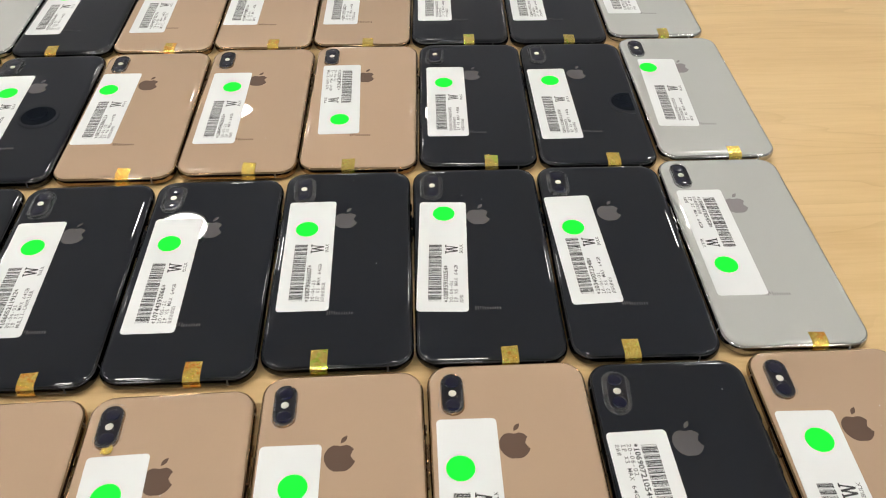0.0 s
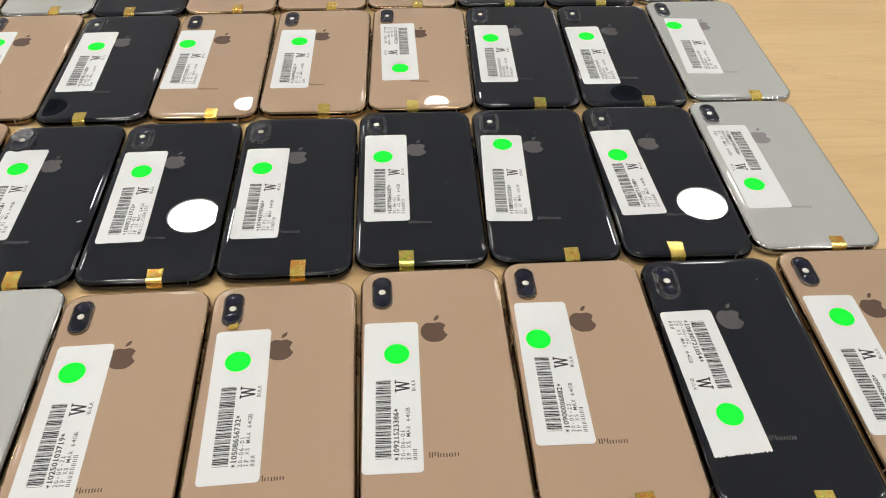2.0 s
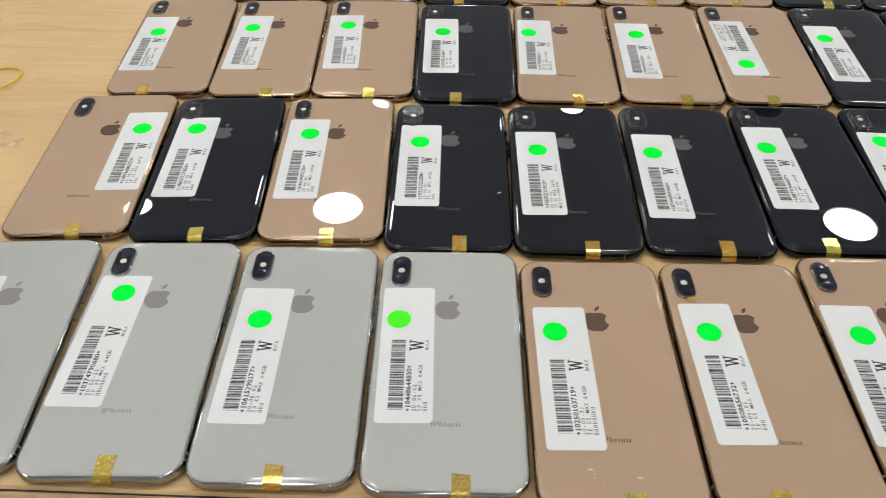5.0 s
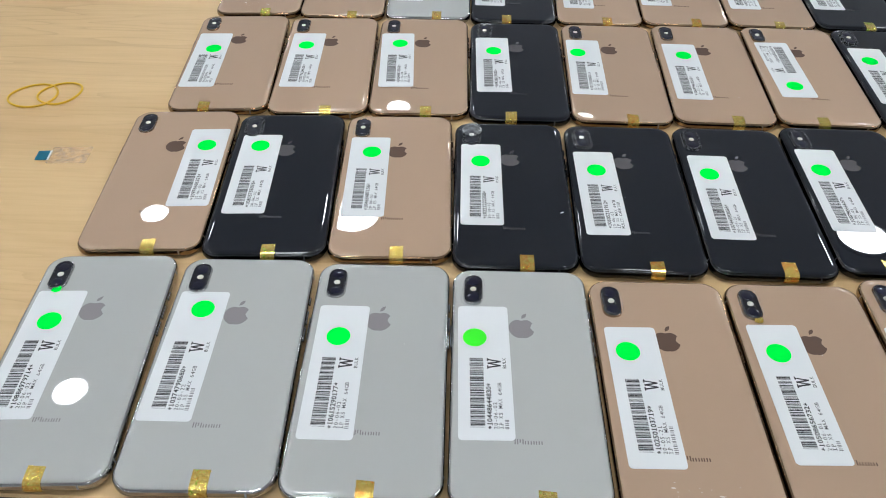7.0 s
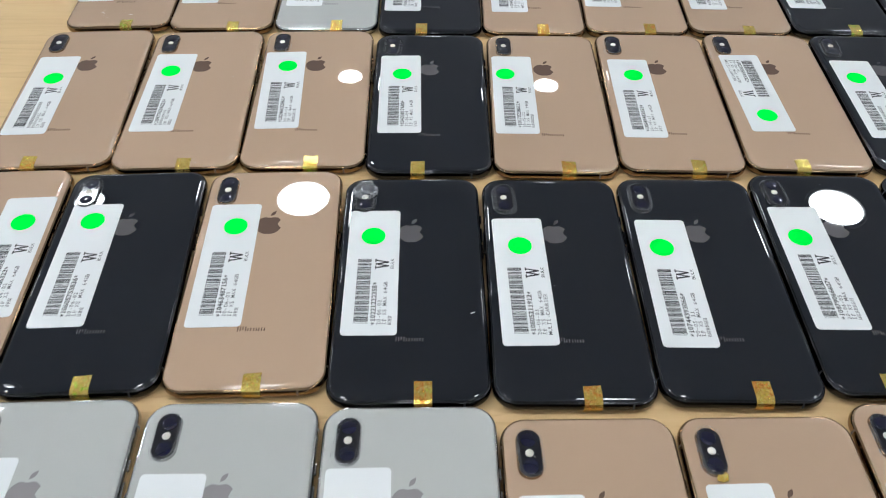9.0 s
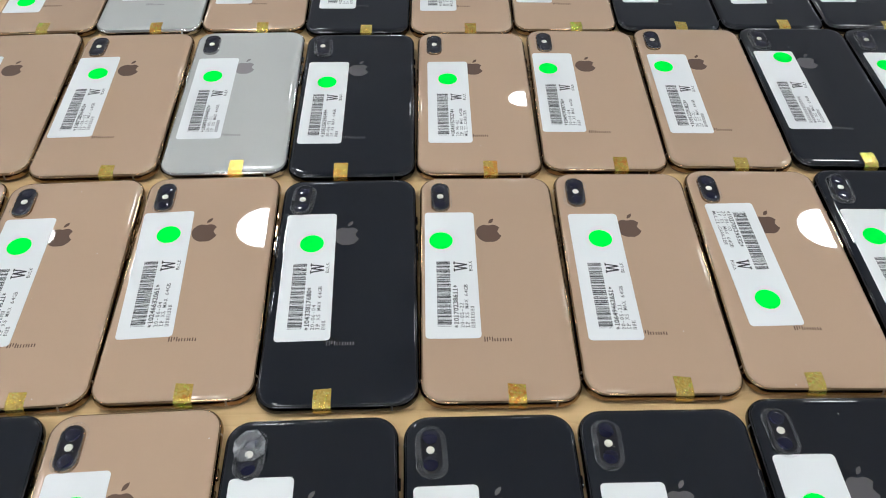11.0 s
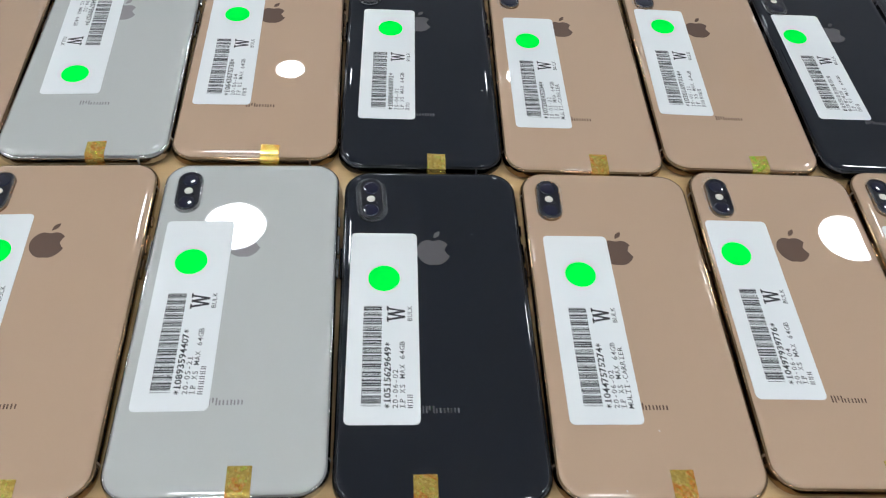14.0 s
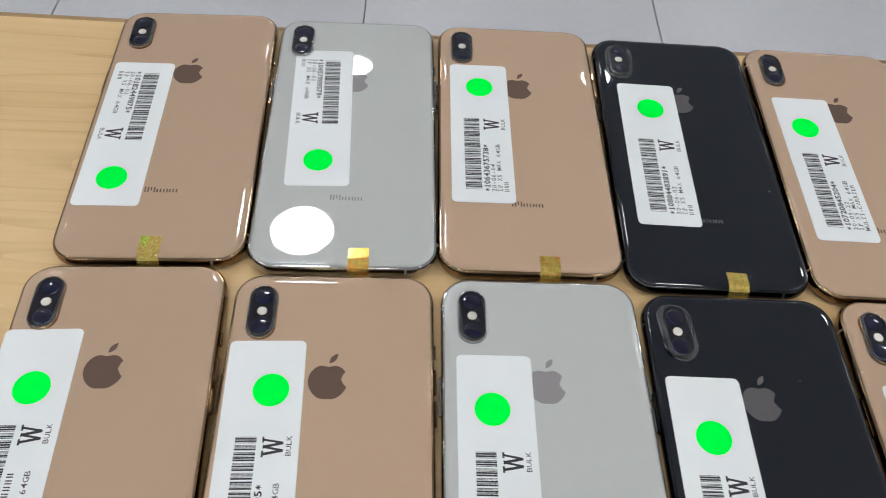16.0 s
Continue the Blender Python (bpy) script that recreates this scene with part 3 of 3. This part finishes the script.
def phone(color, x, y, turn, label, dot, seal, number="", date="", carrier=3, flip=False, film=0, flap=False, scrap=None, dusty=False, lift=0.0, warm=False, torn=False, fleck=False, tilt=None):
    """A phone lying face down. label: its place and turn on the back; seal: the foil's place across the lower end."""
    global count
    count += 1
    rng = random.Random(count)
    base = tagged(new("smartphone"), WORDS[color] + " smartphone face down with a white barcode label" + (" upside down" if flip else "") + (", lens film peeling" if flap else ""), "smartphone", "smartphones in rows on the table")
    rx, ry = tilt or ((rng.uniform(-0.12, 0.12), rng.uniform(-0.12, 0.12)) if count % 3 else (0, 0))
    base.matrix_basis = pose(x, y, TABLE + 0.0003 + (0.0006 if tilt else 0.0), rx, ry, turn)
    part("frame", FRAME[color], base, label="polished metal frame")
    part("back_glass", GLASSES[color], base)
    part("screen", SCREENS, base, label="dark glass screen lying face down")
    for yy, n in ((0.0475, 0.006), (0.0345, 0.0105), (0.0215, 0.0105)):
        part("button", BUTTON[color][n], base, Matrix.Translation((W / 2 - 0.0002, yy, 0.0037)) @ pose(0, 0, 0, 0, 90, 0))
    part("button", BUTTON[color][0.0165], base, Matrix.Translation((-W / 2 + 0.0002, 0.029, 0.0037)) @ pose(0, 0, 0, 0, -90, 0))
    for bx, by, rz in ((W / 2 - 0.0135, LOW, 180), (-W / 2, LOW + H - 0.0145, 90), (W / 2, LOW + H - 0.0145, -90), (W / 2, LOW + 0.0145, -90), (-W / 2, LOW + 0.0145, 90)):
        part("antenna_band", BANDS[color], base, pose(bx, by, 0, 0, 0, rz))
    camera_unit = part("camera_housing", HOUSING[color], base, pose(CX, CY, D))
    part("camera_cover", COVER, camera_unit)
    part("lens", LENS_ME, camera_unit, pose(0, 0.0066, 0))
    part("lens", LENS_ME, camera_unit, pose(0, -0.0066, 0))
    part("flash", FLASH_ME, camera_unit)
    part("microphone_hole", HOLE, camera_unit, pose(0.0022, -0.0018, 0))
    if film is not None:
        ob = part("lens_film", FILMS[film], camera_unit, pose(rng.uniform(-0.0005, 0.0005), rng.uniform(-0.0006, 0.0006), 0.0001, 0, 0, rng.uniform(-6, 6)), "loose clear protective film")
        ob.visible_shadow = False
    if flap:
        ob = part("film_flap", FLAP, camera_unit, pose(0, 0.003, 0, 0, 0, 20), "lifted flap of clear film")
        ob.visible_shadow = False
    part("emblem", EMBLEMS[color], base, pose(0, EY, D), "plain mirror-grey emblem")
    tagged(part("wordmark", WORDMARKS[color], base, pose(0, WY, D)), kind="stuff")
    part("seal", SEALS[rng.randrange(4)], base, pose(seal, 0, 0, 0, 0, 0), "gold holographic seal folded over the end")
    paper = part("label", TORN if torn else LABEL, base, pose(label[0], label[1], D + 0.00008, 0, 0, label[2] + (180 if flip else 0)), "white printed paper label")
    printed = pose(0, -0.0015 + lift, 0)
    part("dot", DOT_WARM if warm else DOT, paper, pose(dot[0], dot[1], 0), "bright green round sticker")
    tagged(part("barcode", barcode_mesh(number or "".join(rng.choice("0123456789") for _ in range(11))), paper, printed @ pose(0, 0.0019, 0)), kind="stuff")
    tagged(part("letter", LETTER, paper, printed), kind="stuff")
    tagged(part("stock_word", BULK, paper, printed), kind="stuff")
    tagged(part("model_line", MODEL, paper, printed), kind="stuff")
    tagged(part("carrier_line", CARRIERS[carrier], paper, printed), kind="stuff")
    tagged(part("number_line", line_mesh("number_line", "*" + number + "*", 0.0030, -0.0378, 0.00225, 0.0036, INK, 2) if number else NUMBER_BARS, paper, printed), kind="stuff")
    if date and date not in DATES:
        DATES[date] = line_mesh("date_line", date, 0.0058, -0.0378, 0.00212, 0.0029, INK_PALE)
    tagged(part("date_line", DATES[date] if date else DATE_BARS, paper, printed), kind="stuff")
    if dusty:
        tagged(part("dust", DUST, base, pose(-0.004, -0.0615, D + 0.00004), "pale dust flecks and smears"), kind="stuff")
    if scrap:
        part("sticker_scrap", SCRAPS[scrap], camera_unit, pose(0.0018, -0.0122, 0.0012, 0, 0, 12), "torn scrap of " + scrap + " sticker")
    if fleck:
        part("fleck", FLECK, base, pose(*fleck, D + 0.0001), "white lint fleck")
    return base


def dust_mesh(seed, n, wide, high):
    rng = random.Random(seed)
    verts, faces = [], []
    for _ in range(n):
        cx, cy, r, a0 = rng.uniform(-wide, wide), rng.uniform(-high, high), rng.choice((0.0003, 0.0004, 0.0011)), rng.uniform(0, 6.28)
        b = len(verts)
        for k in range(6):
            a = a0 + k * math.pi / 3
            q = r * rng.uniform(0.5, 1.0)
            verts.append((cx + q * math.cos(a) * 1.4, cy + q * math.sin(a) * 0.7, 0))
        faces.append(tuple(range(b, b + 6)))
    return mesh_of("dust", verts, faces, LINT)


LINT = material("pale_lint", (0.62, 0.55, 0.47), 0.8)
DUST = dust_mesh(3, 11, 0.016, 0.006)
SCRAP_SHAPE = ([(-0.0032, -0.0012, 0), (-0.0020, 0.0011, 0.0003), (0.0004, 0.0006, 0.0002), (0.0018, 0.0018, 0.0004), (0.0028, 0.0002, 0), (0.0016, -0.0024, -0.0002), (-0.0010, -0.0026, -0.0002)], [(0, 6, 5, 4, 3, 2, 1)])
SCRAPS = {"green": mesh_of("sticker_scrap", *SCRAP_SHAPE, GREEN), "foil": mesh_of("sticker_scrap", *SCRAP_SHAPE, FOIL)}
FLECK = mesh_of("fleck", *tube([Vector((0.0011 * math.cos(a) + 0.0005 * math.sin(a), 0.0003 * math.sin(a) + 0.0004 * math.cos(a), 0.00015)) for a in np.linspace(0, 2 * math.pi, 12, endpoint=False)], 0.00022, 5), PAPER)
CX, CY = -0.0273, 0.0620
EY, WY = 0.0327, -0.0429
# row first from the near edge
phone("silver", -0.3650, 0.0016, 3.88, (-0.0217, 0.0033, -0.5), (-0.0002, 0.0216), 0.0050, "10886979714", "20-06-02", carrier=3, film=0, scrap="green")
phone("silver", -0.2826, 0.0024, 2.18, (-0.0220, 0.0051, -0.9), (0.0013, 0.0319), 0.0038, "10374790680", "20-05-22", carrier=7, film=1)
phone("silver", -0.2016, 0.0019, 1.13, (-0.0203, -0.0018, -0.1), (-0.0012, 0.0222), 0.0025, "10615290177", "20-06-02", carrier=3, film=0)
phone("silver", -0.1208, 0.0004, 1.00, (-0.0212, 0.0032, 0.9), (-0.0049, 0.0218), 0.0076, "10448644830", "20-06-02", carrier=3, film=1, warm=True)
phone("gold", -0.0402, -0.0052, 1.32, (-0.0194, -0.0032, 0.5), (-0.0033, 0.0279), 0.0054, "10250103719", "20-05-21", carrier=8, film=0, dusty=True, lift=0.0016)
phone("gold", 0.0401, -0.0036, 1.08, (-0.0190, 0.0010, 1.0), (-0.0015, 0.0248), -0.0105, "10508656732", "20-06-01", carrier=3, film=1, scrap="foil", lift=0.0016)
phone("gold", 0.1204, 0.0044, 0.45, (-0.0233, -0.0057, -0.7), (0.0027, 0.0240), 0.0048, "10921523386", "20-06-01", carrier=3, film=0)
phone("gold", 0.2007, 0.0073, 0.07, (-0.0220, 0.0020, -0.5), (-0.0041, 0.0193), 0.0079, "10900006882", "20-05-22", carrier=7, film=0)
phone("black", 0.2810, 0.0048, -0.11, (-0.0221, -0.0062, 1.5), (-0.0012, 0.0224), 0.0084, "10690721054", "20-06-02", carrier=3, flip=True, film=2, torn=True)
phone("gold", 0.3630, 0.0087, -0.35, (-0.0232, -0.0026, -1.1), (0.0019, 0.0294), 0.0075, "10558898960", "20-05-21", carrier=7, film=0)
# row second from the near edge
phone("gold", -0.3656, 0.1667, 3.80, (0.0222, 0.0084, 0.5), (0.0002, 0.0247), 0.0066, "10976686323", "20-06-02", carrier=3, film=0)
phone("black", -0.2853, 0.1659, 3.17, (-0.0189, 0.0061, 0.1), (-0.0003, 0.0317), 0.0033, "10605755836", "20-06-02", carrier=3, film=3)
phone("gold", -0.2050, 0.1682, 2.19, (-0.0200, 0.0045, 0.3), (0.0016, 0.0273), 0.0044, "10463487156", "20-06-03", carrier=3, film=1)
phone("black", -0.1247, 0.1625, 1.13, (-0.0206, 0.0054, 0.0), (-0.0004, 0.0248), 0.0068, "10221222358", "20-06-02", carrier=3, film=2, flap=True, fleck=(0.0322, -0.0262))
phone("black", -0.0444, 0.1626, 0.34, (-0.0201, -0.0005, 1.1), (0.0003, 0.0237), 0.0073, "10605211912", "20-06-03", carrier=13, film=3)
phone("black", 0.0359, 0.1641, -0.12, (-0.0199, -0.0025, -0.0), (-0.0021, 0.0236), 0.0083, "10744393066", "20-05-21", carrier=6, film=2)
phone("black", 0.1162, 0.1689, -0.33, (-0.0205, 0.0046, 0.3), (-0.0021, 0.0205), -0.0089, "10879066607", "20-06-05", carrier=7, film=2)
phone("black", 0.1965, 0.1687, -0.60, (-0.0229, 0.0009, -2.3), (0.0006, 0.0349), 0.0087, "10895910254", "20-06-01", carrier=3, film=3)
phone("black", 0.2768, 0.1684, -0.78, (-0.0220, 0.0033, 2.7), (-0.0013, 0.0166), -0.0083, "10340071348", "20-06-01", carrier=6, film=2)
phone("silver", 0.3571, 0.1718, -0.71, (-0.0194, 0.0023, 0.3), (0.0024, 0.0217), 0.0106, "10884785458", carrier=3, flip=True, film=1)
# row third from the near edge
phone("gold", -0.3581, 0.3305, 4.04, (-0.0217, -0.0013, -0.5), (0.0022, 0.0179), -0.0100, carrier=3, film=0)
phone("gold", -0.2778, 0.3305, 2.69, (-0.0200, 0.0028, -0.4), (-0.0008, 0.0239), 0.0065, "10977624621", carrier=3, film=0)
phone("gold", -0.1975, 0.3328, 1.59, (-0.0211, 0.0043, 2.0), (0.0020, 0.0272), 0.0058, "10246632061", "20-06-04", carrier=7, film=1)
phone("black", -0.1171, 0.3287, 0.62, (-0.0201, 0.0046, 0.9), (0.0011, 0.0220), -0.0070, "10433817680", "20-06-04", carrier=3, film=2)
phone("gold", -0.0368, 0.3295, -0.26, (-0.0224, 0.0036, 0.0), (-0.0051, 0.0229), 0.0072, "10170238611", "20-05-22", carrier=7, film=0)
phone("gold", 0.0435, 0.3320, -1.02, (-0.0196, -0.0018, 0.3), (0.0021, 0.0257), 0.0087, "10649462651", "20-05-21", carrier=3, film=1)
phone("gold", 0.1238, 0.3333, -1.55, (-0.0167, 0.0043, 2.3), (-0.0002, 0.0282), -0.0061, "10270539532", "20-06-02", carrier=13, flip=True, film=0)
phone("black", 0.2041, 0.3329, -1.67, (-0.0196, -0.0017, 0.3), (-0.0014, 0.0234), 0.0084, carrier=7, film=3)
phone("black", 0.2844, 0.3305, -1.45, (-0.0222, -0.0055, 1.1), (0.0014, 0.0290), 0.0093, carrier=6, film=2)
phone("silver", 0.3654, 0.3360, -0.98, (-0.0173, 0.0004, -2.3), (-0.0078, 0.0329), 0.0105, carrier=3, film=1)
# row fourth from the near edge
phone("gold", -0.3610, 0.4965, 2.97, (-0.0244, 0.0046, 0.5), (0.0009, 0.0213), 0.0075, carrier=3, film=0, dusty=True)
phone("gold", -0.2802, 0.4954, 1.52, (-0.0224, 0.0036, 1.1), (0.0026, 0.0251), 0.0099, "10872856405", "20-05-02", carrier=7, film=0)
phone("silver", -0.1991, 0.4966, 0.86, (-0.0196, -0.0007, -0.0), (-0.0013, 0.0234), 0.0084, "10893594407", "20-05-21", carrier=6, film=0)
phone("black", -0.1184, 0.4927, 0.27, (-0.0216, -0.0031, -0.4), (0.0001, 0.0212), -0.0066, "10515629649", "20-06-02", carrier=3, film=2)
phone("gold", -0.0379, 0.4932, -0.63, (-0.0178, -0.0046, 0.4), (-0.0002, 0.0244), 0.0067, "10447575274", "20-06-02", carrier=13, film=0)
phone("gold", 0.0426, 0.4956, -1.47, (-0.0229, 0.0025, 0.2), (-0.0041, 0.0263), 0.0090, "10497939776", "20-06-04", carrier=3, film=1)
phone("gold", 0.1229, 0.4967, -1.95, (-0.0197, -0.0013, 0.5), (-0.0047, 0.0301), 0.0052, "10912391823", "20-05-21", carrier=7, film=0)
phone("black", 0.2032, 0.4969, -2.03, (-0.0209, 0.0015, 0.5), (0.0053, 0.0374), 0.0069, carrier=7, film=3)
phone("black", 0.2835, 0.4944, -1.71, (-0.0211, 0.0008, 0.1), (-0.0028, 0.0292), 0.0078, carrier=6, film=2)
phone("silver", 0.3638, 0.5014, -0.72, (-0.0195, 0.0030, -0.5), (-0.0005, 0.0235), 0.0051, carrier=3, film=1)
# row fifth from the near edge
phone("gold", -0.3631, 0.6594, 2.43, (-0.0218, -0.0063, -0.4), (0.0001, 0.0299), 0.0007, "10182449875", "20-06-01", carrier=3, flip=True, film=0)
phone("silver", -0.2828, 0.6589, 1.63, (-0.0145, 0.0094, 1.5), (0.0001, 0.0303), 0.0067, "10457909579", "20-06-02", carrier=3, flip=True, film=1, tilt=(-0.35, 0.25))
phone("gold", -0.2025, 0.6605, 0.68, (-0.0193, 0.0031, 0.2), (0.0002, 0.0293), 0.0074, "10643675738", "20-06-04", carrier=3, film=1)
phone("black", -0.1222, 0.6562, -0.24, (-0.0164, -0.0011, -0.6), (0.0008, 0.0283), 0.0071, "10884483891", "20-06-02", carrier=3, film=2)
phone("gold", -0.0419, 0.6547, -0.93, (-0.0179, -0.0043, 0.3), (-0.0018, 0.0246), 0.0066, "10720845204", "20-05-22", carrier=13, film=0)
phone("gold", 0.0384, 0.6574, -1.39, (-0.0210, 0.0045, -0.8), (0.0003, 0.0296), 0.0078, "10301697014", "20-05-21", carrier=7, film=1)
phone("black", 0.1187, 0.6562, -1.58, (-0.0176, 0.0045, 0.9), (-0.0055, 0.0246), 0.0082, carrier=3, film=2)
phone("black", 0.1990, 0.6565, -1.67, (-0.0126, 0.0014, 2.4), (0.0005, 0.0297), 0.0075, carrier=7, flip=True, film=3)
phone("black", 0.2793, 0.6560, -1.59, (-0.0195, 0.0030, 0.5), (-0.0005, 0.0235), 0.0075, carrier=6, film=2)
phone("silver", 0.3596, 0.6560, -1.50, (-0.0195, 0.0030, 0.5), (-0.0005, 0.0235), 0.0075, carrier=3, film=1)


# ---- small things on the bare wood ----
def rubber_band(x, y, a, b, turn, lift):
    loop = []
    for i in range(48):
        t = 2 * math.pi * i / 48
        p = Vector((a * math.cos(t), b * math.sin(t) * (1 + 0.12 * math.cos(t)), 0.0009 + lift * max(0, math.cos(t * 1.0 + 0.4)) ** 2))
        loop.append(p)
    ob = new("rubber_band", mesh_of("rubber_band", *tube(loop, 0.0009), RUBBER, True))
    ob.matrix_basis = pose(x, y, TABLE, 0, 0, turn)
    return tagged(ob, "thin yellow rubber band lying on the wooden table", "rubber band", "rubber bands on the table")


rubber_band(-0.5085, 0.2730, 0.0190, 0.0172, 12, 0.0)
rubber_band(-0.4877, 0.2772, 0.0174, 0.0164, 15, 0.0022)
TAB_FILM = clear_film("greyish_clear_film", 0.2, 0.4, (0.50, 0.38, 0.27))
tab = tagged(new("film_tab"), "clear film pull tab with a blue end on the table", "film tab")
tab.location = (-0.4530, 0.1945, TABLE)
part("strip", mesh_of("strip", *lathe_plate(0.029, 0.0205, 0.0015, [(0, 0.0003), (0, 0.0006)], 4), TAB_FILM), tab, pose(0.006, 0, 0, 0, 0, 4), "creased clear film").visible_shadow = False
part("pull_end", mesh_of("pull_end", *lathe_plate(0.0084, 0.0112, 0.0006, [(0, 0.0007), (0, 0.0011)], 4), BLUE), tab, pose(-0.0130, -0.0022, 0, 0, 0, 6), "teal blue end")
part("paper_edge", mesh_of("paper_edge", *box(-0.0007, -0.0058, 0.0007, 0.0007, 0.0058, 0.0010), PAPER), tab, pose(-0.0081, -0.0018, 0, 0, 0, 6), "white paper edge")

# ---- floor tiles ----
TILE_SIZE = 0.615
tile_me = mesh_of("tile", *box(-TILE_SIZE / 2 + 0.0015, -TILE_SIZE / 2 + 0.0015, -0.008, TILE_SIZE / 2 - 0.0015, TILE_SIZE / 2 - 0.0015, 0.0, 0.001), TILE)
rest = []
for i in range(int((X1 - X0) / TILE_SIZE)):
    for j in range(int((Y1 - Y0) / TILE_SIZE)):
        cx, cy = X0 + (i + 0.5) * TILE_SIZE + 0.143, Y0 + (j + 0.5) * TILE_SIZE + -0.17
        if abs(cx) < 2.2 and 0.6 < cy < 3.4:
            part("tile", tile_me, floor, pose(cx, cy, 0))
        else:
            rest.append(tuple((v[0] + cx, v[1] + cy, v[2]) for v in box(-TILE_SIZE / 2 + 0.0015, -TILE_SIZE / 2 + 0.0015, -0.008, TILE_SIZE / 2 - 0.0015, TILE_SIZE / 2 - 0.0015, 0.0)[0]))
face_set = box(0, 0, 0, 1, 1, 1)[1]
tagged(part("tiles", mesh_of("tiles", *joined(*((v, face_set) for v in rest)), TILE), floor), kind="stuff")
